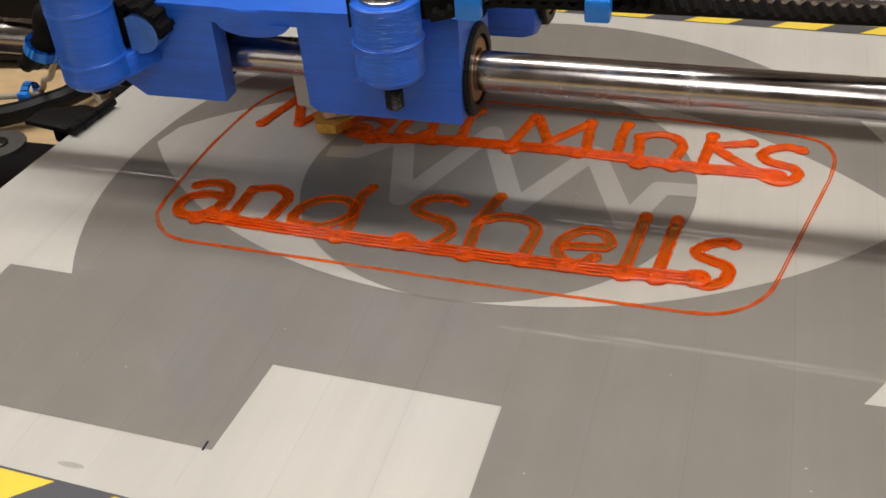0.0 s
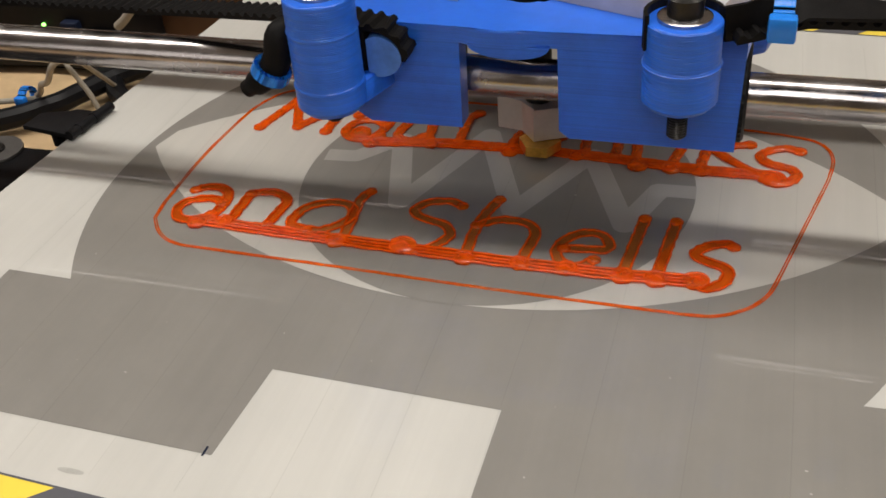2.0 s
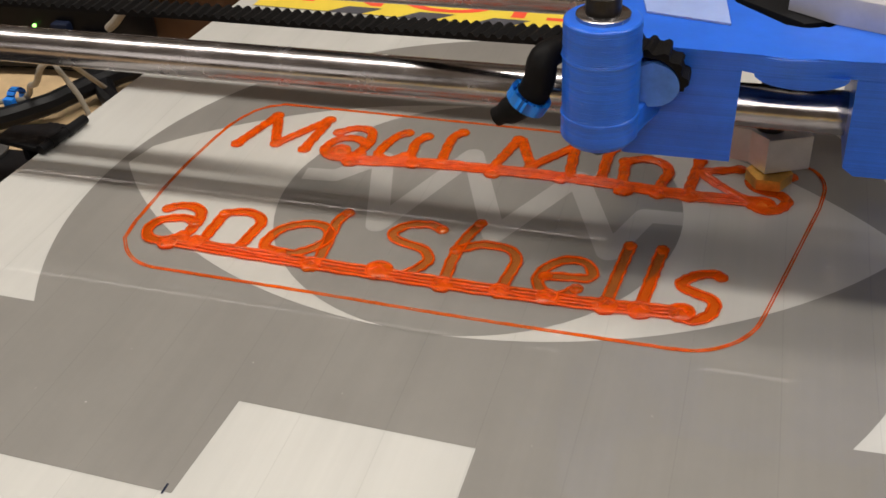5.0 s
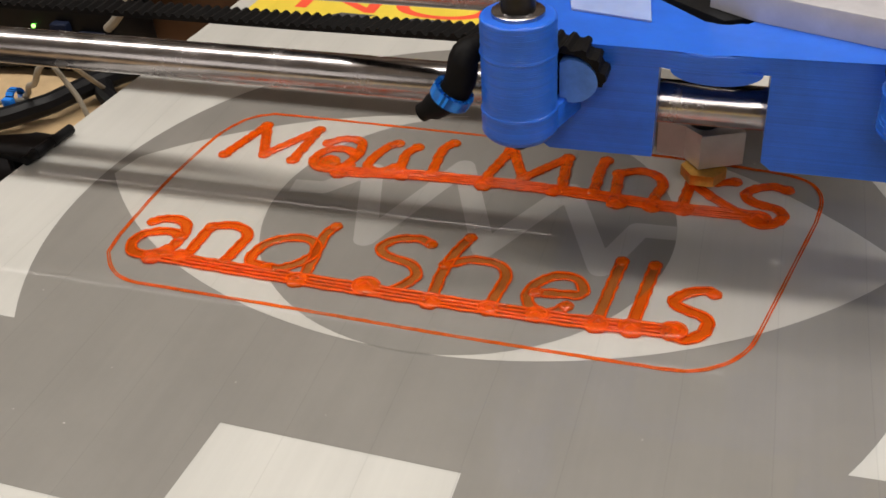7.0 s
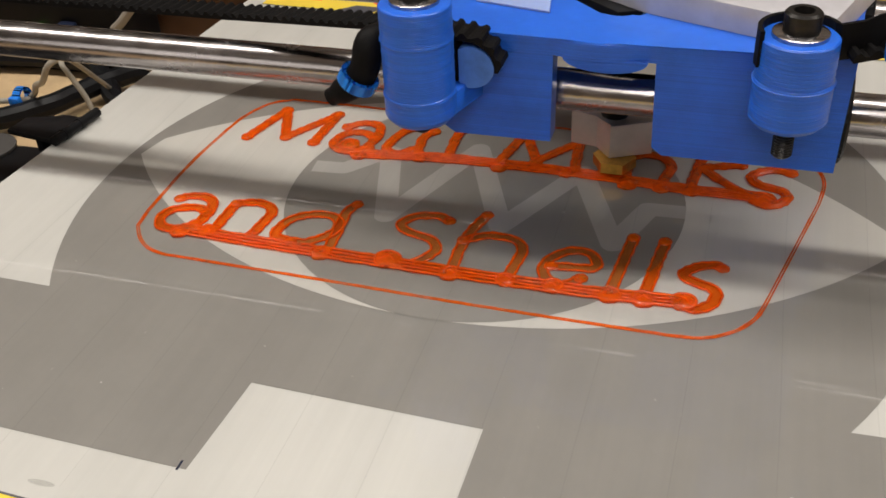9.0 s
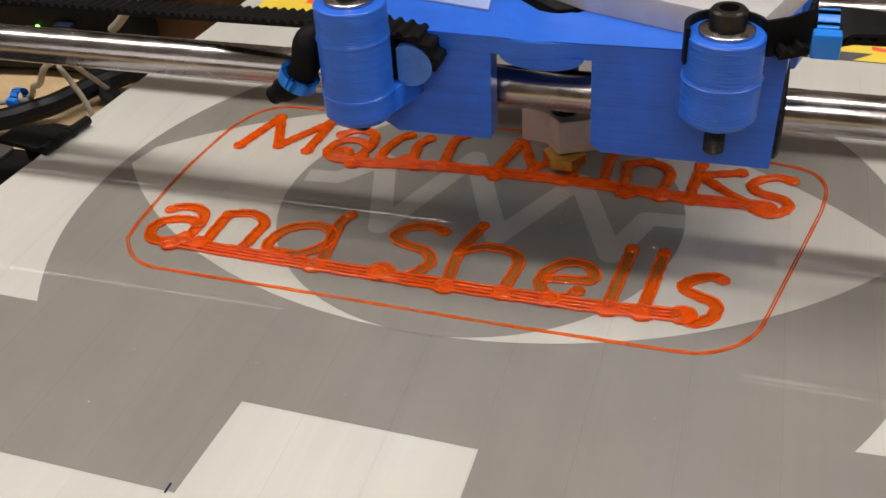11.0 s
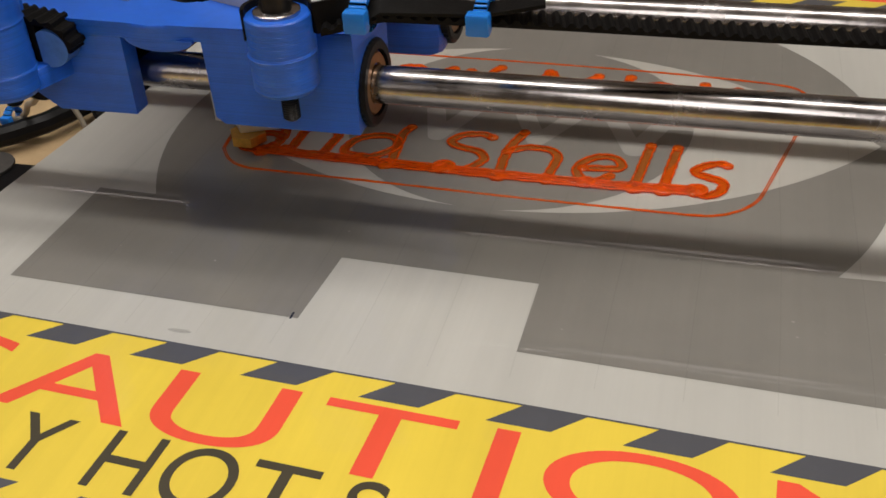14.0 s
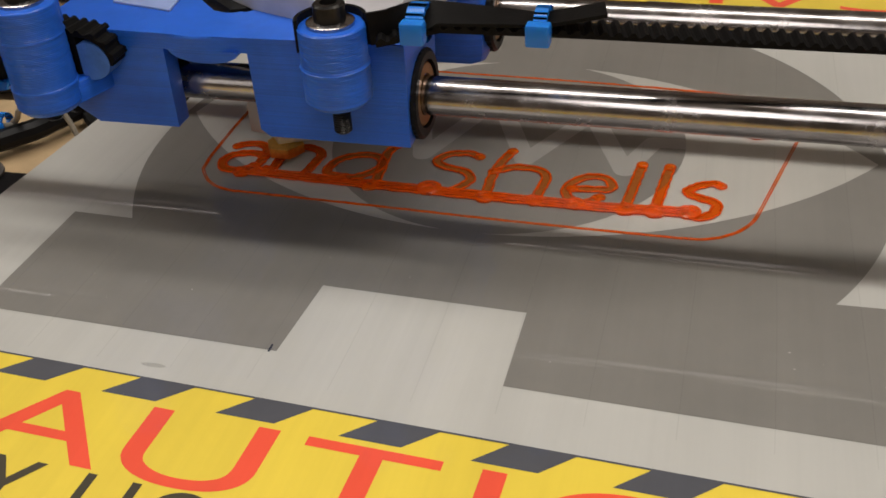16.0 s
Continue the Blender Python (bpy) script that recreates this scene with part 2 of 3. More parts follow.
def prism(bm, pts, z0, z1, bevel=0.0, m=None):
    """A flat outline raised from z0 to z1."""
    low = [bm.verts.new((x, y, z0)) for x, y in pts]
    high = [bm.verts.new((x, y, z1)) for x, y in pts]
    n = len(pts)
    top = bm.faces.new(high)
    bm.faces.new(low[::-1])
    for i in range(n):
        bm.faces.new((low[i], low[(i + 1) % n], high[(i + 1) % n], high[i]))
    if m:
        bmesh.ops.transform(bm, matrix=m, verts=low + high)
    if bevel:
        bmesh.ops.bevel(bm, geom=list(top.edges), offset=bevel, segments=2, profile=0.5, affect="EDGES")
    return bm


def lathe(bm, profile, at=(0, 0, 0), axis="z", seg=40, wobble=None):
    """A turned body: profile rows of (radius, height) along the axis."""
    rings = []
    for k, (r, h) in enumerate(profile):
        ring = []
        for i in range(seg):
            a = 2 * math.pi * i / seg
            rr = r + (wobble(k, i) if wobble else 0)
            p = (rr * math.cos(a), rr * math.sin(a), h)
            if axis == "x":
                p = (p[2], p[0], p[1])
            elif axis == "y":
                p = (p[0], p[2], p[1])
            ring.append(bm.verts.new((p[0] + at[0], p[1] + at[1], p[2] + at[2])))
        rings.append(ring)
    for a, b in zip(rings, rings[1:]):
        for i in range(seg):
            bm.faces.new((a[i], a[(i + 1) % seg], b[(i + 1) % seg], b[i]))
    bm.faces.new(rings[0][::-1])
    bm.faces.new(rings[-1])
    return bm


def arc(cx, cy, rx, ry, a0, a1, n=14):
    return [(cx + rx * math.cos(radians(a0 + (a1 - a0) * i / n)), cy + ry * math.sin(radians(a0 + (a1 - a0) * i / n))) for i in range(n + 1)]


def tube(bm, pts, r, seg=8, flat=1.0, closed=False):
    """A round bead along a path of 3D points; flat squeezes its height."""
    P = [Vector(p) for p in pts]
    rings = []
    n = len(P)
    for i, p in enumerate(P):
        d = (P[(i + 1) % n] - P[i - 1]) if closed else (P[min(i + 1, n - 1)] - P[max(i - 1, 0)])
        d.normalize()
        side = d.cross(Vector((0, 0, 1)))
        if side.length < 0.05:
            side = Vector((1, 0, 0))
        side.normalize()
        up = side.cross(d)
        rr = r(i / max(n - 1, 1)) if callable(r) else r
        rings.append([bm.verts.new(p + side * (rr * math.cos(2 * math.pi * k / seg)) + up * (rr * flat * math.sin(2 * math.pi * k / seg))) for k in range(seg)])
    for a, b in zip(rings, rings[1:] + ([rings[0]] if closed else [])):
        for k in range(seg):
            bm.faces.new((a[k], a[(k + 1) % seg], b[(k + 1) % seg], b[k]))
    if not closed:
        bm.faces.new(rings[0][::-1])
        bm.faces.new(rings[-1])
    return bm


def smooth_path(pts, per=6):
    """A rounded way through a few points."""
    P = [Vector(p) for p in pts]
    P = [2 * P[0] - P[1]] + P + [2 * P[-1] - P[-2]]
    out = []
    for i in range(1, len(P) - 2):
        a, b, c, d = P[i - 1:i + 3]
        for k in range(per):
            t = k / per
            out.append(0.5 * (2 * b + (c - a) * t + (2 * a - 5 * b + 4 * c - d) * t * t + (3 * b - a - 3 * c + d) * t ** 3))
    out.append(P[-2])
    return out


def offset_line(pts, o):
    """A flat path moved sideways by o."""
    out = []
    n = len(pts)
    for i, p in enumerate(pts):
        a, b = pts[max(i - 1, 0)], pts[min(i + 1, n - 1)]
        d = Vector((b[0] - a[0], b[1] - a[1]))
        d.normalize()
        out.append((p[0] - d.y * o, p[1] + d.x * o))
    return out


def lettering(words, sx, sy, at, turn, z, thick=0.05):
    """Flat printed words as a bmesh; sx, sy: letter size along and across the line."""
    c = bpy.data.curves.new("words", "FONT")
    c.body = words
    c.extrude = 0.0
    ob = bpy.data.objects.new("words", c)
    scene.collection.objects.link(ob)
    me = bpy.data.meshes.new_from_object(ob.evaluated_get(bpy.context.evaluated_depsgraph_get()))
    bm = bmesh.new()
    bm.from_mesh(me)
    bpy.data.objects.remove(ob)
    bpy.data.curves.remove(c)
    bpy.data.meshes.remove(me)
    ink = min(v.co.x for v in bm.verts)
    bmesh.ops.translate(bm, vec=(-ink, 0, 0), verts=bm.verts)
    bmesh.ops.transform(bm, matrix=Matrix.Translation((at[0], at[1], z)) @ Matrix.Rotation(radians(turn), 4, "Z") @ Matrix.Diagonal((sx, sy, 1, 1)), verts=bm.verts)
    return bm


# ---- the room ----
def room():
    for name, b in (("floor", (-2500, 2500, -2200, 2600, -860, -800)), ("wall_back", (-2500, 2500, 1300, 1400, -800, 1640)), ("wall_front", (-700, 2500, -2200, -2100, -800, 1640)), ("wall_front_end", (-2500, -2200, -2200, -2100, -800, 1640)),
                    ("wall_front_sill", (-2200, -700, -2200, -2100, -800, 350)), ("wall_front_head", (-2200, -700, -2200, -2100, 1400, 1640)),
                    ("wall_left", (-2500, -2400, -2100, 2500, -800, 1640)), ("wall_right", (2400, 2500, -2100, 2500, -800, 1640))):
        tagged(part(name, box(bmesh.new(), *b, bevel=0), M_WALL if name == "wall_back" else M_DIM, smooth=0), kind="structure")
    tagged(part("ceiling", box(bmesh.new(), -2500, 2500, -2200, 2600, 1640, 1700, bevel=0), M_CEIL, smooth=0), kind="structure")
    win = tagged(thing("window_1", "white framed window in the front wall", "window"), kind="structure")
    for b in ((-2200, -2150, 350, 1400), (-750, -700, 350, 1400), (-1475, -1425, 350, 1400), (-2200, -700, 350, 400), (-2200, -700, 1350, 1400)):
        part("window_frame", box(bmesh.new(), b[0], b[1], -2190, -2140, b[2], b[3], 2), M_LAMP, win)
    lamp = thing("ceiling_lamp", "white metal tube lamp housing hung below the ceiling", "lamp")
    part("housing", box(bmesh.new(), -2110, 2110, -120, 120, 8, 60, 8), M_LAMP, lamp)
    for x in (-1400, 1400):
        part("rod", lathe(bmesh.new(), [(4, 58), (4, 140)], (x, 0, 0)), M_LAMP, lamp)
    lamp.location = (0.05, 0.13, 1.5)
    # invented stand and shade for the added fill light, never in view
    bench = thing("added_fill_lamp", "white fill lamp added out of view before the printer", "lamp")
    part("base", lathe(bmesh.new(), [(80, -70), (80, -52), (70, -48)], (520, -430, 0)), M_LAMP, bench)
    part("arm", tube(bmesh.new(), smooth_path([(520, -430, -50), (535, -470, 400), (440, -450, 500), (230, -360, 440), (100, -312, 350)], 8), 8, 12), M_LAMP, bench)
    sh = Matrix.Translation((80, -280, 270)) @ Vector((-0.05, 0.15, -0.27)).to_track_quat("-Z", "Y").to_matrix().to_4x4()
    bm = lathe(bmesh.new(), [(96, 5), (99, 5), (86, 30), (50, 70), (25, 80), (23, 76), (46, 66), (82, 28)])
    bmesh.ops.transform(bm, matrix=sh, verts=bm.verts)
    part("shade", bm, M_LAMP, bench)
    desk = thing("desk", "pale wooden workbench under the printer", "table")
    part("tabletop", box(bmesh.new(), -900, 900, -700, 700, -110, -70, 3), M_WOOD, desk)
    for x in (-850, 850):
        for y in (-650, 650):
            part("leg", box(bmesh.new(), x - 30, x + 30, y - 30, y + 30, -800, -110, 3), M_WOOD, desk)


room()


# ---- the printer's fixed parts ----
def machine():
    gantry = thing("x_axis_rods", "two polished steel guide rods running across the printer", "guide rod")
    for y in (0, 44.6):
        part("rod", lathe(bmesh.new(), [(3.8, -330), (4, -329.5), (4, 329.5), (3.8, 330)], (0, y, 25.3), "x", 48), M_STEEL, gantry)
    for x in (-345, 345):
        part("end_block", box(bmesh.new(), x - 25, x + 25, -14, 60, -70, 48, 2), M_BLUE, gantry)


machine()


def frame_corner():
    f = thing("frame_corner", "black frame corner with a steel washer beside the bed", "printer frame")
    part("corner_plate", prism(bmesh.new(), [(-170, -90), (-60, -90), (-60, 9.6), (-103, 9.6), (-170, 8.2)], -14, -9.5, 0.4), M_BLACK, f)
    w = part("washer", lathe(bmesh.new(), [(2, -9.5), (7, -9.5), (7.1, -9.2), (7, -8.7), (2, -8.7)], (-120.5, 6, 0)), M_WASHER, f, "flat steel washer")
    part("screw", lathe(bmesh.new(), [(2.6, -8.7), (2.6, -8.2), (2.2, -7.9), (0.5, -7.9)], (-120.5, 6, 0)), M_BOLT, w)
    f.scale = (BED_SIZE,) * 3
    f.location = BED_REST.translation


frame_corner()


# ---- the moving bed ----
def printed_patch(name, pts, z, material, bed, label=""):
    bm = bmesh.new()
    bm.faces.new([bm.verts.new((x, y, z)) for x, y in pts])
    return part(name, bm, material, bed, label, smooth=0)


def heated_bed():
    bed = thing("print_bed", "flat heated print bed with grey eye emblem and yellow caution stickers", "print bed")
    plate = [(-104, -150), (122, -150), (122, 140), (-82, 140)]
    part("plate", prism(bmesh.new(), plate, -3, 0), M_WHITE, bed, "pale grey printed plate", smooth=0)
    part("carrier_plate", box(bmesh.new(), -84, 116, -152, 142, -8, -4, 1), M_BLACK, bed, "black carrier plate under the bed")
    cx, cy, R = 13.5, -5.6, 85.0
    # round emblem with a straight band below it
    body = arc(cx, cy, R, R, -33.0, 210.2, 90) + [(-74.3, -48.1), (-74.3, -82.6), (-11.3, -84), (-9.9, -63.8), (30.4, -64.8), (30.3, -85), (98, -87), (98, -51.5)]
    printed_patch("emblem", body, 0.04, M_GREY, bed, "grey round emblem on the plate")
    lens = arc(13.6, 61.3, 102.2, 102.2, 216.2, 323.6, 50) + arc(11.0, -68.0, 109.4, 109.4, 40.4, 137.4, 50)[1:-1]
    printed_patch("emblem_eye", lens, 0.08, M_LENS, bed, "pale lens shape in the emblem")
    printed_patch("emblem_disc", arc(12.9, 0.6, 41.7, 41.7, 0, 356, 72), 0.12, M_GREY, bed, "dark disc in the emblem")
    zig = [(-27, 4.4), (-20, 4.9), (-12, 14), (-4.6, -11.2), (7.3, 19.2), (19.3, -9.8), (31.5, 14.4), (42, -11), (47.2, 2.9), (54.5, 3.2)]
    bm = bmesh.new()
    w = 2.35
    for i, (a, b) in enumerate(zip(zig, zig[1:])):
        d = Vector((b[0] - a[0], b[1] - a[1])).normalized()
        n, z = Vector((-d.y, d.x)) * w, 0.16 + 0.003 * i
        bm.faces.new([bm.verts.new((p[0] + k * n.x, p[1] + k * n.y, z)) for p, k in ((a, -1), (b, -1), (b, 1), (a, 1))])
        if 0 < i:
            bm.faces.new([bm.verts.new((x, y, z + 0.0015)) for x, y in arc(a[0], a[1], w, w, 0, 345, 23)])
    part("emblem_zigzag", bm, M_ZIG, bed, "pale zigzag line in the emblem", smooth=0)
    # two caution stickers, the rear one turned about
    for turn, ox, oy in ((-2.3, 0, -96.6), (177.8, 33, 86)):
        m = Matrix.Translation((ox, oy, 0)) @ Matrix.Rotation(radians(turn), 4, "Z")

        def at(pts):
            return [tuple((m @ Vector((x, y, 0)))[:2]) for x, y in pts]
        printed_patch("caution_sticker", at([(-97, 0), (113, 0), (113, -41.2), (-97, -41.2)]), 0.05, M_YELLOW, bed, "yellow caution sticker")
        printed_patch("sticker_edge", at([(-97, 0.25), (113, 0.25), (113, -0.15), (-97, -0.15)]), 0.10, M_STRIPE, bed)
        for k in range(-2, 7):
            for x, y in ((-43.4 + 22.1 * k, 0), (-37.6 + 22.1 * k, -36.2)):
                printed_patch("warning_stripe", at([(x - 10.7, y), (x, y), (x - 5.2, y - 4.9), (x - 15.9, y - 4.9)]), 0.09, M_STRIPE, bed)
        for ch, x in zip("CAUTION", (-83.2, -55.0, -25.9, 2.5, 31.5, 40.8, 74.4)):
            part("printed_letter", lettering(ch, 39.9, 22.4, m @ Vector((x, -21.4, 0)), turn, 0.09), M_RED, bed, "red letter " + ch, smooth=0)
        for ch, x in zip("VERYHOTS", (-83.0, -69.5, -57.2, -45.8, -28.3, -16.4, -2.9, 13.3)):
            part("printed_letter", lettering(ch, 19.4 if ch == "T" else 16.6, 17.8, m @ Vector((x, -34.2, 0)), turn, 0.10), M_BLACKPRINT, bed, "black letter " + ch, smooth=0)
    # joints of the film strips
    for k in range(-5, 8):
        x = 1.2 + 14.6 * k
        a = [(x + 0.25 * math.sin(y * 0.06 + k) - 0.09, y) for y in range(-92, 80, 4)]
        printed_patch("film_seam", a + [(p + 0.18, q) for p, q in a[::-1]], 0.22, M_SEAM, bed, "faint joint between film strips")
    printed_patch("smudge", arc(-31.6, -91.9, 2.4, 0.55, 0, 345, 23), 0.06, M_SMUDGE, bed, "small dull smudge")
    bm = bmesh.new()
    rnd = random.Random(4)
    for k in range(46):
        x, y, r = rnd.uniform(-90, 100), rnd.uniform(-84, 60), rnd.uniform(0.05, 0.15)
        bm.faces.new([bm.verts.new((px, py, 0.2)) for px, py in arc(x, y, r * rnd.uniform(1, 2.5), r, 0, 300, 5)])
    tagged(part("dust", bm, M_LENS, bed, "pale specks of dust", smooth=0), kind="stuff")
    bed.scale = (BED_SIZE,) * 3
    part("pen_mark", box(bmesh.new(), -12.9, -12.5, -84.4, -82.4, 0.03, 0.06, 0), M_CONNECTOR, bed, "small dark blue pen mark", smooth=0)
    return bed


bed = heated_bed()


def binder_clip():
    clip = thing("binder_clip", "black spring clip clamping the plate edge of the print bed", "clip")
    m = Matrix.Translation((-92.6, 7.0, 0)) @ Matrix.Rotation(radians(-7), 4, "Z")
    part("jaw", prism(bmesh.new(), [(-13, -6.2), (2.2, -6.8), (2.2, 5), (-3.4, 5), (-13, 0.5)], 0.3, 1.5, 0.4, m), M_BLACK, clip)
    part("spine", box(bmesh.new(), -5.6, -3.6, -5.5, 5, -3.8, 1.4, 0.5, m), M_BLACK, clip)
    part("lip", tube(bmesh.new(), [m @ Vector((2.4, -7.2, 1.45)), m @ Vector((2.4, 8.6, 1.45))], 1.2, 14), M_BLACK, clip)
    for y in (-3, 2.5):
        part("grip", tube(bmesh.new(), [m @ Vector((2.4, y - 0.8, 1.45)), m @ Vector((2.4, y + 0.8, 1.45))], 1.4, 14), M_BLACK, clip)
    clip.scale = (BED_SIZE,) * 3
    return clip


clip = binder_clip()


# ---- the orange print: two words lines on the bed ----
def curve(*pts):
    """A rounded stroke through a few points of the plate."""
    return [(p.x, p.y) for p in smooth_path([(x, y, 0) for x, y in pts], 5)]


def strokes_of(ch, form):
    """Strokes of a letter as the printer drew it, in millimetres from its foot; the same letter comes in two forms."""
    upper = form == 1
    if ch == "M" and upper:
        return [[(0, 0.3), (4.0, 14.5)], [(4.0, 14.5), (9.1, 2.0)], [(9.1, 2.0), (17.3, 14.8)], [(17.3, 14.8), (16.5, 1.0)]]
    if ch == "M":
        return [[(0, 0.8), (2.9, 14.3)], [(3.7, 14.5), (8.1, 3.7)], [(8.1, 3.7), (15.9, 13.7)], [(15.9, 13.7), (16.9, 1.1)]]
    if ch == "a" and upper:
        return [curve((0.3, 9.6), (2.5, 11.6), (5.3, 12.3), (7.7, 11.2), (8.7, 8.4), (8.7, 5.3), (7.6, 0.5)), curve((8.5, 5.9), (5.2, 7.6), (2.0, 7.0), (0.0, 4.4), (0.0, 1.0), (2.5, -1.2), (6.3, -0.8), (8.3, 1.2))]
    if ch == "a":
        return [curve((0.4, 11.2), (2.2, 12.6), (5.3, 13.0), (8.0, 11.6), (9.0, 8.5), (9.0, 5.1), (8.4, 1.5)), curve((8.8, 7.4), (6.5, 8.6), (3.9, 8.4), (0.6, 6.6), (0.1, 3.0), (2.3, 0.6), (5.9, 0.8), (8.2, 3.2))]
    if ch == "n" and upper:
        return [[(0, 9.5), (0.6, -0.9)], curve((0, 9.5), (4.3, 11.4), (8.1, 10.0), (9.4, 7.0), (8.7, 3.3), (7.8, -0.9))]
    if ch == "n":
        return [[(0.2, 12.0), (0, 2.1)], curve((0.2, 12.0), (3.6, 13.3), (6.9, 13.0), (9.1, 10.5), (8.9, 6.4), (8.4, 1.8))]
    if ch == "d":
        return [curve((4.0, 1.7), (0.3, 2.7), (0.0, 6.4), (1.6, 9.7), (4.9, 11.8), (8.4, 12.2), (11.1, 10.5), (11.5, 7.1), (9.5, 3.9), (6.8, 2.0), (4.0, 1.7)), curve((12.5, 17.4), (11.4, 13.8), (12.2, 5.4), (12.4, 0.0))]
    if ch == "S":
        return [curve((9.2, 15.6), (6.5, 16.8), (2.2, 15.8), (0.0, 12.8), (1.7, 10.3), (6.8, 8.7), (9.2, 6.5), (9.0, 3.8), (6.3, 0.2), (2.8, -0.6), (-0.1, 1.2))]
    if ch == "s" and upper:
        return [curve((7.9, 9.8), (5.2, 10.6), (1.3, 8.7), (0.0, 6.1), (2.0, 3.6), (6.0, 2.5), (7.4, 0.4), (6.1, -2.6), (3.4, -4.0), (1.1, -2.4))]
    if ch == "s":
        return [curve((6.8, 11.6), (5.0, 12.2), (2.2, 11.0), (0.0, 8.0), (2.6, 6.2), (5.1, 5.2), (6.3, 3.2), (5.6, 0.3), (2.9, -1.7), (0.5, -0.5))]
    if ch == "h":
        return [curve((2.4, 19.3), (0.7, 13.2), (0.1, 5.8), (0.7, -1.5)), curve((0.0, 9.7), (4.3, 12.3), (8.7, 12.3), (11.5, 10.6), (12.1, 7.3), (11.4, 1.6), (11.4, -1.5))]
    if ch == "e":
        return [curve((1.2, 5.2), (5.2, 5.8), (8.7, 6.1), (9.5, 8.0), (7.9, 10.7), (4.2, 11.0), (1.1, 8.2), (0.0, 4.6), (1.0, 1.5), (3.4, -0.2), (5.7, 0.7), (7.4, 2.7))]
    if ch == "l":
        return [curve((1.8, 17.9), (0.8, 7.8), (0.0, -0.8))]
    if ch == "u":
        return [curve((3.6, 12.3), (1.6, 10.1), (0.1, 4.8), (0.2, 1.6), (3.1, 0.1), (6.2, 2.4)), curve((8.5, 11.6), (6.9, 8.2), (7.6, 1.5))]
    if ch == "i" and upper:
        return [curve((1.9, 14.9), (0.2, 11.5), (0.6, 1.8))]
    if ch == "i":
        return [curve((0.6, 14.2), (0.0, 10.6), (0.0, 1.4))]
    if ch == "k":
        return [[(1.6, 12.6), (0, -1.9)], [(1.8, 8.4), (9.8, 10.9)], curve((2.0, 7.8), (6.8, 3.3), (12.7, -1.1))]
    return []


def fine(pts, step=1.3):
    out = [pts[0]]
    for a, b in zip(pts, pts[1:]):
        n = max(1, int(math.hypot(b[0] - a[0], b[1] - a[1]) / step))
        out += [(a[0] + (b[0] - a[0]) * k / n, a[1] + (b[1] - a[1]) * k / n) for k in range(1, n + 1)]
    return out


def bead(bm, pts, r, z, wave=1.0):
    """A laid string of plastic, a little uneven."""
    k = pts[0][0] + 2.0 * pts[0][1]
    tube(bm, [(x + 0.10 * math.sin(3.1 * x + 1.7 * y), y + 0.10 * math.sin(2.3 * y + x), z + wave * 0.07 * math.sin(1.9 * x + 2.7 * y)) for x, y in pts],
         lambda t: r * (1 + 0.12 * math.sin(31 * t + k) + 0.08 * math.sin(73 * t + 2 * k)), 8, 0.85)


def sheet(bm, pts, half, z):
    """The thin first layer under a stroke."""
    a, b = offset_line(pts, half), offset_line(pts, -half)
    rows = [[bm.verts.new((*p, h)) for p, h in ((q, 0.1), (q, z), (w, z), (w, 0.1))] for q, w in zip(a, b)]
    for r, t in zip(rows, rows[1:]):
        for k in range(4):
            bm.faces.new((r[k], r[(k + 1) % 4], t[(k + 1) % 4], t[k]))
    bm.faces.new(rows[0][::-1])
    bm.faces.new(rows[-1])


def dot(owner, x, y, r):
    bm = bmesh.new()
    lathe(bm, [(r * 0.96, 0.1), (r, 0.35), (r * 0.93, 0.66), (r * 0.4, 0.82)], (x, y, 0), seg=20, wobble=lambda k, i: 0.10 * math.sin(i * 1.9 + x))
    bead(bm, arc(x, y, r * 0.9, r * 0.86, 30 * x, 30 * x + 250, 12), 0.3, 0.6)
    bead(bm, curve((x - r * 0.5, y - r * 0.2), (x, y + r * 0.3), (x + r * 0.5, y - r * 0.1)), 0.3, 0.78)
    part("anchor_dot", bm, M_ORANGE, owner, "round orange anchor dot", smooth=60)


def letter(ch, x, y, line, form, owner):
    """A letter: the thin first layer with raised strings along both edges; the upper line is filled higher."""
    bm, low = bmesh.new(), bmesh.new()
    done = set()
    half, knob = (1.0, 1.38) if line == "lower" else (0.88, 1.6)
    for s in strokes_of(ch, form):
        s = fine([(x + a, y + b) for a, b in s], 0.9)
        sheet(low, s, half, 0.34)
        for o in (-half, half):
            bead(bm, offset_line(s, o), 0.27 if line == "lower" else 0.34, 0.38)
        if line == "upper":
            tube(bm, [(a, b, 0.4 + 0.06 * math.sin(1.9 * a + 2.7 * b)) for a, b in s], 0.86, 10, 0.5)
        for end in (s[0], s[-1]):
            spot = (round(end[0]), round(end[1]))
            if spot in done:
                continue
            done.add(spot)
            lathe(bm, [(knob - 0.2, 0.1), (knob, 0.3), (knob - 0.16, 0.62), (knob * 0.45, 0.76)], (end[0], end[1], 0), seg=16, wobble=lambda k, i: 0.07 * math.sin(i * 2.3 + x))
    glyph = part("letter", bm, M_ORANGE, owner, "orange letter " + ch, smooth=60)
    part("first_layer", low, M_FIRST, glyph, "thin clear orange first layer", smooth=0)


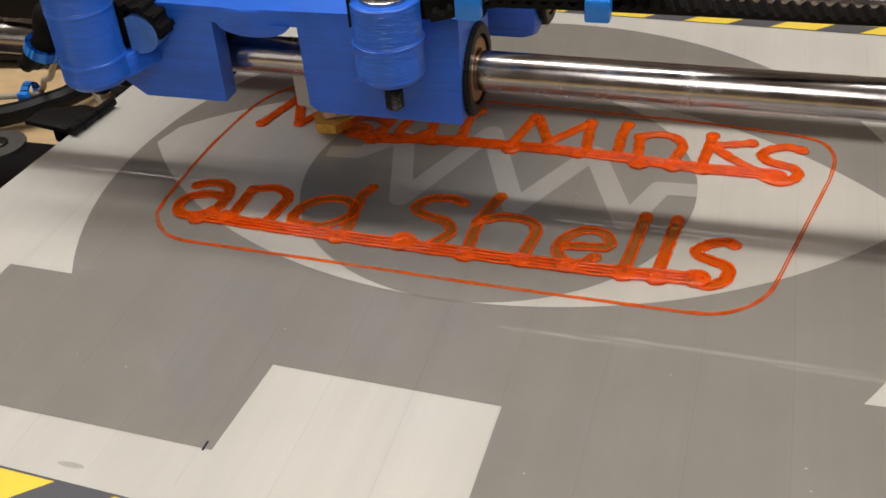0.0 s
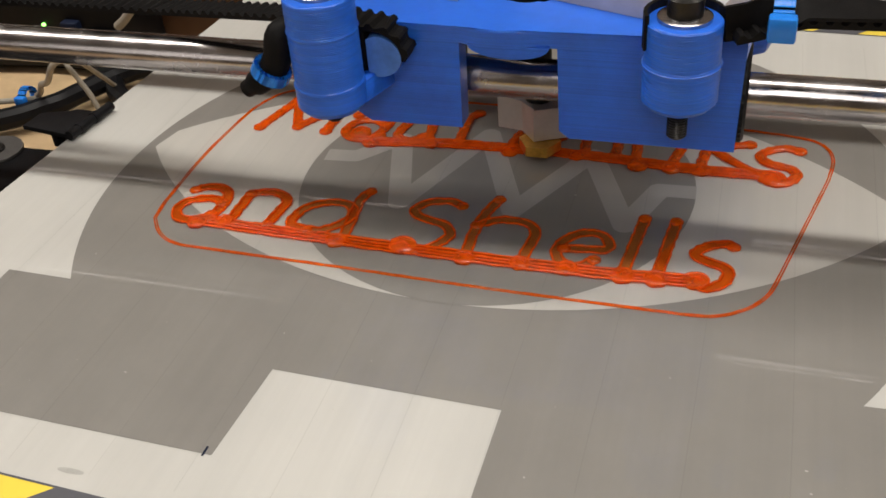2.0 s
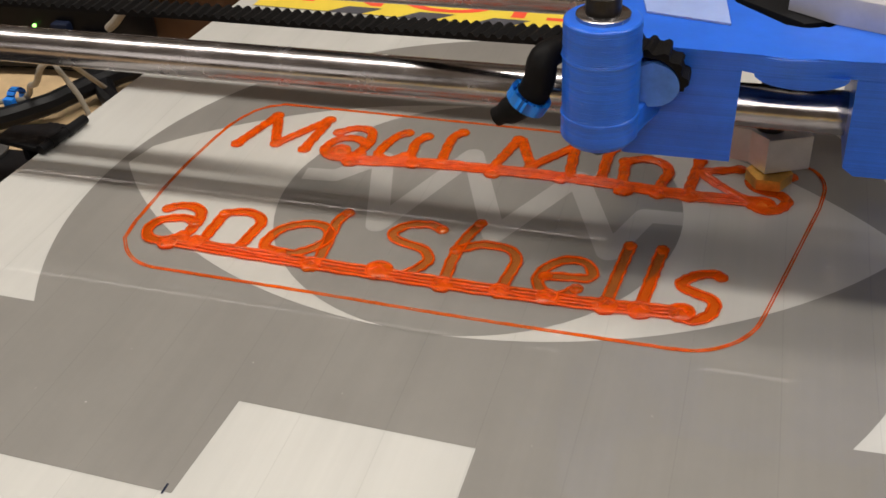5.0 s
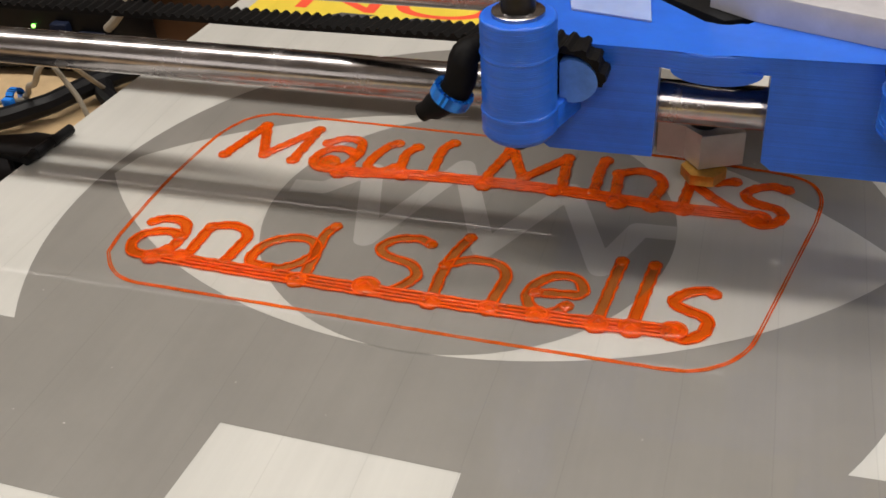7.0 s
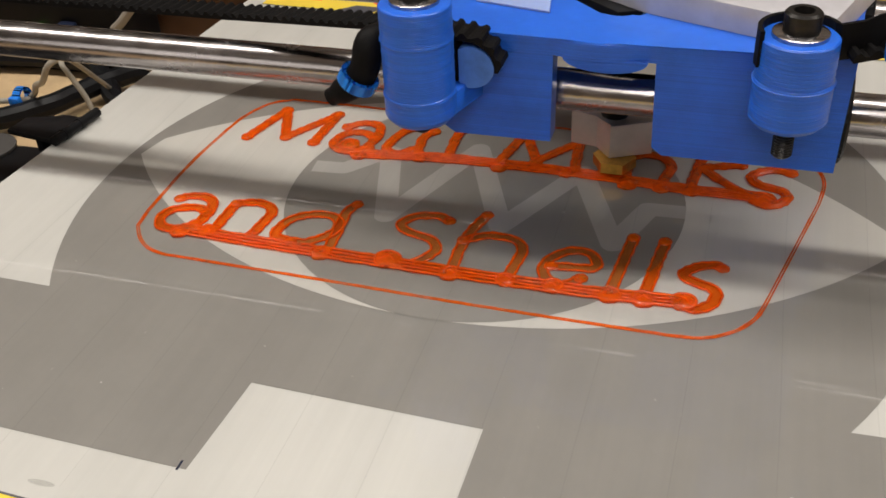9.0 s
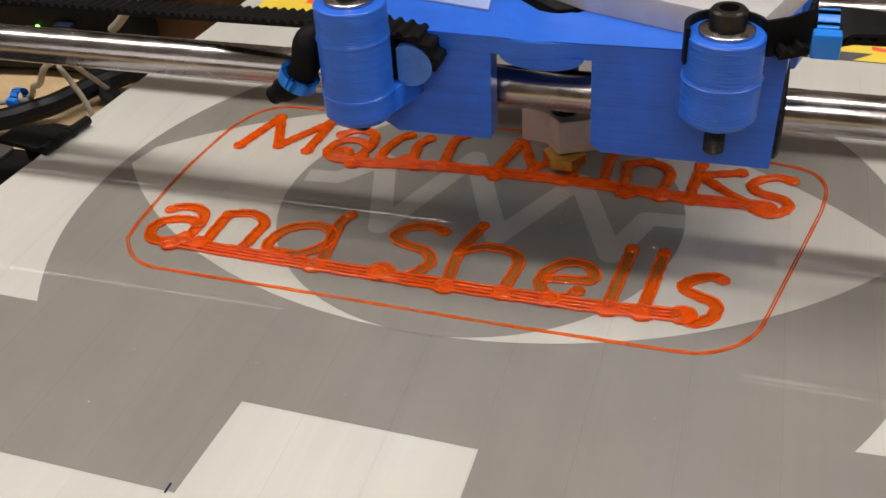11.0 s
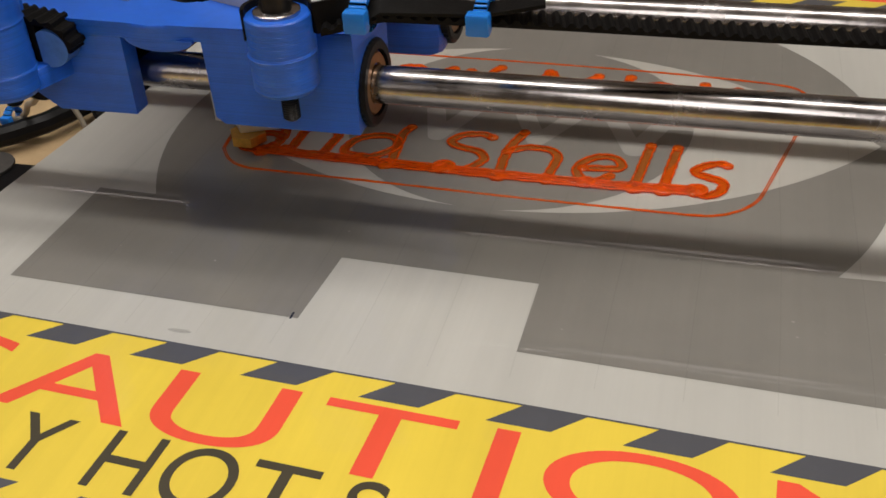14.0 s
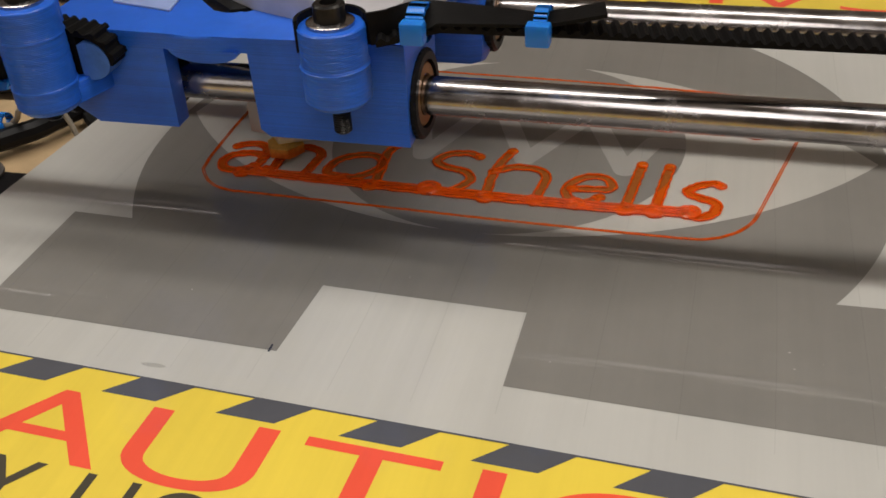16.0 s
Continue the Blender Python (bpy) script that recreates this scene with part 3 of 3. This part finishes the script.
def sign():
    s = thing("orange_print", "translucent orange plastic lettering freshly laid on the print bed", "lettering")
    for ch, x in zip("Maui", (-47.6, -26.1, -13.6, 0.6)):
        letter(ch, x, 13.0, "upper", 1, s)
    for ch, x in zip("Minks", (12.8, 36.4, 40.4, 54.2, 66.4)):
        letter(ch, x, 12.9, "upper", 2 if ch in "Mi" else 1, s)
    for ch, x in zip("andShells", (-50.4, -37.3, -24.2, -0.3, 13.5, 30.7, 43.9, 50.0, 56.2)):
        letter(ch, x, -26.0, "lower", 2, s)
    for pts, offs in ((((-18.5, 11.2), (1.6, 13.4), (31, 13.4), (52, 11.8), (68, 11.8)), (-1.5, -0.75, 0.0, 0.75, 1.5)), (((-44, -25.2), (-27, -26.0), (0.8, -26.7), (24.5, -27.0), (44.7, -26.9), (57, -26.0)), (-1.5, -0.55, 0.45, 1.4))):
        way, low = fine(curve(*pts), 1.6), bmesh.new()
        sheet(low, way, offs[-1], 0.32)
        bar = part("base_line", low, M_FIRST, s, "clear orange bar joining the letters", smooth=0)
        for k, o in enumerate(offs):
            bm = bmesh.new()
            bead(bm, offset_line(way, o), 0.27 if k % 2 else 0.33, 0.46 + 0.06 * (k % 2))
            part("string", bm, M_ORANGE, bar, smooth=60)
    for x, y, r in ((-22.4, 14.8, 2.4), (-18.7, 10.6, 1.9), (-4.8, 12.6, 1.9), (13.4, 12.2, 2.0), (28.2, 13.0, 1.9), (41.5, 11.2, 2.2), (48.6, 11.4, 2.1), (55.0, 11.4, 1.9), (69.0, 11.0, 2.8),
                    (-43.9, -26.0, 2.2), (-38.4, -24.8, 2.0), (-12.6, -26.8, 2.2), (1.0, -25.8, 2.9), (13.9, -27.4, 2.2), (24.8, -27.0, 2.1), (33.4, -26.9, 2.1), (43.9, -27.0, 2.4), (50.0, -26.9, 2.4), (57.0, -26.1, 2.5)):
        dot(s, x, y, r)
    ring = curve((-54.9, -20), (-55.4, 0), (-54.0, 18.5), (-52.4, 25.2), (-49.6, 30.4), (-45.6, 33.0), (-41.0, 33.7), (-10, 33.3), (20, 32.8), (50, 31.6), (68, 30.0), (75.8, 28.6), (79.6, 26.0), (81.2, 20.5), (80.2, 12.5))
    ring += curve((75.6, -6.0), (71.2, -23.5), (69.6, -28.0), (66.9, -31.7), (62.8, -34.6), (58.4, -35.7), (50, -35.8), (20, -35.6), (-10, -34.8), (-36, -34.3), (-45.2, -33.8), (-50.4, -30.8), (-54.0, -26.2))
    ring = fine(ring + [ring[0]], 2.0)[:-1]
    bm = bmesh.new()
    for o, z in ((0.0, 0.18), (0.45, 0.16)):
        off = []
        for i, p in enumerate(ring):
            a, b = ring[i - 1], ring[(i + 1) % len(ring)]
            d = Vector((b[0] - a[0], b[1] - a[1])).normalized()
            off.append((p[0] + d.y * o, p[1] - d.x * o))
        tube(bm, [(x, y, z + 0.05 * math.sin(x * 1.3 + y)) for x, y in off], lambda t: 0.16 + 0.025 * math.sin(190 * t), 7, 0.85, closed=True)
    part("outline", bm, M_ORANGE, s, "thin orange outline round the words", smooth=60)
    s.scale = (BED_SIZE,) * 3
    return s


sign_ob = sign()


# ---- the carriage that slides along the rods ----
def belt_strip(name, path, rolls, owner, teeth=True, side=1):
    """A toothed belt along a path; rolls: its turn about the path, degrees, 0 lies flat with the teeth up."""
    bm = bmesh.new()
    P = [Vector(p) for p in path]
    dist = [0.0]
    for a, b in zip(P, P[1:]):
        dist.append(dist[-1] + (b - a).length)
    total, pitch = dist[-1], 2.5
    n = int(total / (pitch / 4))
    rings = []
    for i in range(n + 1):
        d = total * i / n
        k = max(j for j in range(len(P)) if dist[j] <= d + 1e-6)
        k = min(k, len(P) - 2)
        f = (d - dist[k]) / max(dist[k + 1] - dist[k], 1e-6)
        c = P[k].lerp(P[k + 1], f)
        way = (P[k + 1] - P[k]).normalized()
        flat = Vector((0, 0, 1)).cross(way)
        flat = flat.normalized() if flat.length > 0.01 else Vector((0, 1, 0))
        up = way.cross(flat)
        a = radians(rolls[k] + (rolls[k + 1] - rolls[k]) * f)
        u = flat * math.cos(a) + up * math.sin(a)
        v = -flat * math.sin(a) + up * math.cos(a)
        h = 0.75 if teeth and i % 4 in (1, 2) else 0.0
        rings.append([bm.verts.new(c + u * x + v * y) for x, y in ((-3, 0), (3, 0), (3, 0.7 + h), (-3, 0.7 + h))])
    for a, b in zip(rings, rings[1:]):
        for k in range(4):
            bm.faces.new((a[k], a[(k + 1) % 4], b[(k + 1) % 4], b[k]))
    bm.faces.new(rings[0][::-1])
    bm.faces.new(rings[-1])
    return part(name, bm, M_RUBBER, owner, "black toothed rubber drive belt", smooth=20)


def ribs(k, i):
    return 0.055 * math.sin(k * 2.4) * math.sin(k * 0.37) + 0.03 * math.sin(i * 0.9 + k)


def post(x, y, r, z0, z1, owner, steps):
    """A printed post with faint layer ridges."""
    prof = [(r * 0.86, z0), (r * 0.97, z0 + 0.8)]
    n = 64
    for i in range(1, n):
        z = z0 + 0.8 + (z1 - z0 - 1.3) * i / n
        extra = sum(0.24 * math.exp(-((z - s) / 0.25) ** 2) for s in steps)
        prof.append((r + extra + (0.12 if steps and z < min(steps) else 0), z))
    prof += [(r * 0.985, z1 - 0.3), (r * 0.93, z1)]
    return part("post", lathe(bmesh.new(), prof, (x, y, 0), seg=48, wobble=ribs), M_BLUE, owner, "ridged blue post")


def bolt(x, y, z_top, z_low, z_boss, owner):
    w = part("washer", lathe(bmesh.new(), [(4.2, z_top), (4.4, z_top + 0.2), (4.4, z_top + 0.8), (4.1, z_top + 1)], (x, y, 0)), M_STEEL, owner, "thin steel washer")
    prof = [(2.8, z_top + 1), (2.85, z_top + 3.9), (2.5, z_top + 4.3), (1.6, z_top + 4.3), (1.5, z_top + 2.6)]
    part("bolt_head", lathe(bmesh.new(), prof, (x, y, 0), seg=36, wobble=lambda k, i: 0.10 * (i % 2) if k in (0, 1) else 0), M_BOLT, w, "black socket bolt head")
    thread = []
    z = z_low
    while z < z_boss + 1:
        thread += [(1.55, z), (1.75, z + 0.25)]
        z += 0.5
    part("bolt_end", lathe(bmesh.new(), [(1.2, z_low - 0.3)] + thread, (x, y, 0), seg=20), M_BOLT, owner, "black threaded bolt end")


def zip_tie(x, y, z, ry, rz, owner, lock=True, half=1.6):
    loop = [(x, y + ry * math.cos(a), z + rz * math.sin(a)) for a in [2 * math.pi * k / 24 for k in range(24)]]
    bm = bmesh.new()
    for (x0, y0, z0), (x1, y1, z1) in zip(loop, loop[1:] + loop[:1]):
        c0, c1 = Vector((0, y0 - y, z0 - z)).normalized() * 0.9, Vector((0, y1 - y, z1 - z)).normalized() * 0.9
        q = [Vector((x - half, y0, z0)), Vector((x + half, y0, z0)), Vector((x + half, y1, z1)), Vector((x - half, y1, z1))]
        o = [q[0] + c0, q[1] + c0, q[2] + c1, q[3] + c1]
        vs = [bm.verts.new(p) for p in o + q]
        bm.faces.new(vs[:4]), bm.faces.new(vs[7:3:-1])
        bm.faces.new((vs[0], vs[4], vs[5], vs[1])), bm.faces.new((vs[2], vs[6], vs[7], vs[3]))
    bmesh.ops.remove_doubles(bm, verts=bm.verts, dist=0.001)
    if lock:
        box(bm, x - 2.2, x + 2.2, y - ry - 2.6, y - ry + 0.2, z - 2.2, z + 2.0, 0.5)
    return part("cable_tie", bm, M_BLUETIE, owner, "blue nylon cable tie", smooth=40)


def build_carriage():
    c = thing("print_carriage", "blue printed carriage with brass nozzle sliding on steel rods", "carriage")
    # two bearing blocks in front, joined by a waisted top plate
    left = [(-60, 18.9), (-41.3, 19.0), (-41, 36.8), (-41, 40.2), (-70, 40.2), (-70, 26)]
    side = Matrix(((1, 0, 0, 0), (0, 0, 1, 0), (0, 1, 0, 0), (0, 0, 0, 1)))
    part("bearing_block", prism(bmesh.new(), left, -10, -5, 0.4, side), M_BLUE, c, "blue block round the front rod")
    part("bearing_block", prism(bmesh.new(), [(-22.4, 20), (-20.5, 18.5), (9.6, 18.5), (10, 40.1), (-22.7, 40.1)], -10, 11, 0.4, side), M_BLUE, c, "blue block round the front rod")
    edge = [(-70, -10.2), (-41, -10.2)] + [(-37.2, -11.4), (-33, -11.6), (-29.2, -11.4), (-25, -10.4)] + [(10, -10.2), (12, 14), (12, 56), (-6, 56), (-14, 22), (-22, 6.4), (-26.4, 3.3)] + arc(-31.4, 4.2, 4.2, 3.5, -30, -140, 8) + [(-43.8, 10.2), (-50, 22), (-56, 56), (-70, 56)]
    part("top_plate", prism(bmesh.new(), edge, 36.9, 40.3, 0.5), M_BLUE, c, "blue waisted top plate")
    belly = arc(-31.5, 37.2, 7.6, 2.6, 180, 360, 14)
    part("belly", prism(bmesh.new(), belly, -11.2, -5, 0.2, side), M_BLUE, c)
    for x0, x1 in ((-66, -44), (-12, 15)):
        part("rear_bearing_block", box(bmesh.new(), x0, x1, 34, 56, 15, 37, 4), M_BLUE, c, "blue block round the rear rod")
    for y, x in ((0, 9.7), (44.6, 15)):
        ring = part("bearing_ring", lathe(bmesh.new(), [(8.0, x - 2.4), (9.1, x - 0.8), (9.1, x + 0.7), (8.6, x + 1.2), (7.0, x + 1.2), (6.8, x - 0.8)], (0, y, 25.6), "x", 72, lambda k, i: 0.22 * (i % 2) if k in (1, 2) else 0), M_BLACK, c, "black knurled bearing ring")
        part("bush", lathe(bmesh.new(), [(6.8, x - 1.4), (6.8, x + 0.2), (6.3, x + 0.8), (4.3, x + 0.8), (4.2, x - 1.4)], (0, y, 25.5), "x", 40), M_BRONZE, ring, "bronze bearing bush")
    part("bearing", lathe(bmesh.new(), [(4.3, -69), (7.4, -68.6), (7.5, -68), (7.5, -45.6), (7.2, -45), (4.3, -45)], (0, 1.5, 26.5), "x", 40), M_BLACK, c, "black linear bearing in the block")
    for x in (-70, ):
        part("bearing_ring", lathe(bmesh.new(), [(9.0, x - 1.5), (9.4, x), (9.4, x + 1)], (0, 0, 25.6), "x", 48), M_BLACK, c)
    # posts for the belt ends
    post(-63.2, -19.8, 6.4, 27.2, 49.2, c, (43.0, 32.4))
    part("post_foot", prism(bmesh.new(), [(-68, -18), (-64, -24), (-58.4, -22.4), (-54.2, -9.8), (-69, -9.8)], 27.6, 32.0, 0.6), M_BLUE, c)
    part("post_web", box(bmesh.new(), -66, -62, -19, -9.6, 32, 48.5, 1.0), M_BLUE, c)
    bolt(-63.2, -19.8, 49.0, 24.6, 27.2, c)
    post(-0.1, -19.8, 6.15, 33.0, 48.1, c, (40.7,))
    part("post_web", box(bmesh.new(), -3, 3, -19, -9.6, 34.5, 44, 1.0), M_BLUE, c)
    bolt(-0.1, -19.8, 47.9, 26.8, 33.0, c)
    # belt clamp peg beside the left post
    peg = [(-57.3, 38.6), (-57.3, 32.2)] + arc(-55.4, 35.2, 4.7, 4.0, -95, 95, 16)
    part("belt_peg", prism(bmesh.new(), peg, -14.9, -9.5, 0.3, side), M_PEG, c, "blue half-round belt peg")
    loop = [(-72, -9, 40.4), (-62, -11.0, 40.6), (-58, -11.6, 40.3), (-54.4, -12.0, 40.1)] + [(-55.2 + 4.6 * math.sin(a), -12.0, 35.2 + 4.8 * math.cos(a)) for a in (0.35, 0.7, 1.05, 1.4, 1.7)]
    belt_strip("belt_loop", loop, [0] * len(loop), c)
    part("belt_tail", box(bmesh.new(), -61, -57.6, -14.4, -9.8, 31.2, 41, 0.8), M_RUBBER, c)
    belt_strip("drive_belt", [(-420, 9.5, 31.0), (-150, 9.5, 31.0), (-110, 3.6, 33.6), (-72, -9, 39.7)], [0, 0, 0, 0], c)
    # the belt's folded end with its tie, left of the post
    tail = smooth_path([(-71.5, -12, 39.6), (-73.5, -16.5, 39.5), (-74.2, -17.5, 35.5), (-76.4, -18, 31.8), (-81.8, -18, 28.2)], 5)
    part("belt_end", tube(bmesh.new(), tail, lambda t: (2.3 + 0.5 * math.sin(3.1 * t)) * (1 if t < 0.93 else 0.75), 14), M_RUBBER, c, "folded black belt end")
    tie = zip_tie(0, 0, 0, 2.9, 2.9, c, lock=False, half=1.1)
    tie.matrix_local = pose(-0.0758, -0.0180, 0.0325, 0, -60, 0)
    # right belt: round the post, doubled through two ties, then on
    wrap = [(-0.1 + 6.6 * math.cos(radians(a)), -19.8 + 6.6 * math.sin(radians(a)), 46.4) for a in range(205, 20, -15)]
    way = wrap + [(9.5, -15.8, 46.8), (14, -14.2, 47.6), (18, -13.6, 48.2), (36, -8.8, 45.8), (47, -6.5, 47.4)]
    belt_strip("belt_loop", way, [90] * (len(wrap) + 1) + [60, 20, 0, 0], c, teeth=False)
    belt_strip("belt_return", [(7.4, -17.4, 44.2), (10, -16.6, 44.6), (14, -14.8, 45.4), (18, -13.2, 45.8), (36, -8.4, 44.0), (50, -5.0, 42.6), (70, 0, 40.4), (105, 5.5, 38.1), (420, 5.5, 38.1)], [0, 0, 0, 0, 0, 0, 0, 0, 0], c)
    zip_tie(14.8, -14.4, 47.0, 3.4, 2.6, c)
    zip_tie(36.0, -8.6, 45.4, 3.5, 2.3, c, half=1.2)
    # hot end
    part("heater_block", prism(bmesh.new(), [(-34.0, 19.5), (-25.2, 23.6), (-28.5, 32), (-41, 32), (-43.5, 25), (-37.6, 24.0)], -0.7, 7.2, 0.4), M_ALU, c, "bare aluminium heater block")
    part("nozzle", lathe(bmesh.new(), [(0.5, -4.8), (1.3, -4.7), (3.7, -3.5), (4.8, -3.3), (4.8, -0.9)], (-33.0, 21.4, 0), seg=6), M_BRASS, c, "brass hexagonal nozzle", smooth=25)
    part("barrel", lathe(bmesh.new(), [(3, 7), (3, 24), (8, 24), (8, 38)], (-34, 25.5, 0)), M_BLACK, c, "dark hot end barrel")
    part("cooling_plate", prism(bmesh.new(), [(-34.5, 8.6), (-26.4, 3.3), (5, -8.4), (16, 24), (-26, 42)], 40.35, 45.4, 0.3), M_SILVER, c, "satin silver plate on the carriage")
    part("label", prism(bmesh.new(), [(-58.8, 3.2), (-43.8, 0.0), (-45.6, 12), (-50, 26), (-64, 26)], 40.35, 40.8, 0.1), M_CLEAR, c, "milky clear label on the carriage")
    part("extruder_base", prism(bmesh.new(), [(-44.5, 14), (-31.6, 3.2), (-26, 5.5), (-15, 22), (-15, 54), (-50, 54)], 36, 40.2, 0.3), M_BLACK, c, "black extruder base in the plate opening")
    return c


carriage = build_carriage()


# ---- clutter beside the printer ----
def clutter():
    for name, label, pts, r, m in (("grey_cable", "thin grey cable looped over the bench", [(-320, 100, -68), (-214, 116, -61), (-203, 119, -59), (-190, 108, -48), (-177, 97, -40), (-169, 96, -31), (-160, 112, -34), (-146, 150, -66)], 1.15, M_CABLE),
                                   ("grey_cable", "thin grey cable hanging behind the bed", [(-180, 140, -66), (-172, 108, -36), (-165, 95, -31), (-162, 95, -37), (-157, 94, -46), (-150, 90, -68)], 0.95, M_CABLE),
                                   ("black_cable", "thick black cable on the bench", [(-340, 40, -66), (-225, 98, -64), (-199, 117, -63), (-192, 130, -63), (-184, 146, -63), (-165, 165, -64), (-60, 230, -66)], 4.2, M_BLACK),
                                   ("black_cable", "thick black cable on the bench", [(-300, 150, -64), (-215, 160, -64), (-190, 148, -64), (-176, 133, -65), (-150, 118, -66)], 4.0, M_BLACK),
                                   ("white_cable", "short white cable end near the control box", [(-178, 146, -41), (-172, 145, -36), (-163, 146, -25), (-150, 150, -2)], 1.8, M_CABLE)):
        ob = part(name, tube(bmesh.new(), smooth_path(pts, 8), r, 10), m)
        tagged(ob, label, "cable")
    board = thing("control_box", "dark electronics box with a green light", "electronics")
    part("case", box(bmesh.new(), -330, -186, 160, 190, -70, -8, 2), M_BLACK, board)
    part("indicator_light", lathe(bmesh.new(), [(0.3, -0.6), (0.75, -0.2), (0.75, 0.6)], (-224, 159.0, -48.8), "y"), M_LED, board, "small green light")
    for x0, x1, z0, z1 in ((-214, -206, -56, -46), (-203, -190, -60, -50)):
        part("connector", box(bmesh.new(), x0, x1, 156, 161, z0, z1, 1.0), M_CONNECTOR, board, "dark blue plug on the electronics box")
    crate = thing("brown_panel", "brown wooden panel standing behind the printer", "panel")
    part("board", box(bmesh.new(), -420, 60, 194, 206, -70, 120, 2), M_BROWN, crate)
    t = zip_tie(0, 0, 0, 3.2, 3.2, None)
    t.name = "cable_tie"
    tagged(t, "blue cable tie round a bench cable", "cable tie")
    t.matrix_basis = pose(-0.207, 0.118, -0.0595)


clutter()


def motions():
    for ob in (bed, clip, sign_ob):
        walk(ob, [(t, BED_REST @ pose(0, y, 0)) for t, y in BED_SHIFT])
    walk(carriage, [(t, pose(x, 0, 0)) for t, x in CARRIAGE_SHIFT])


motions()
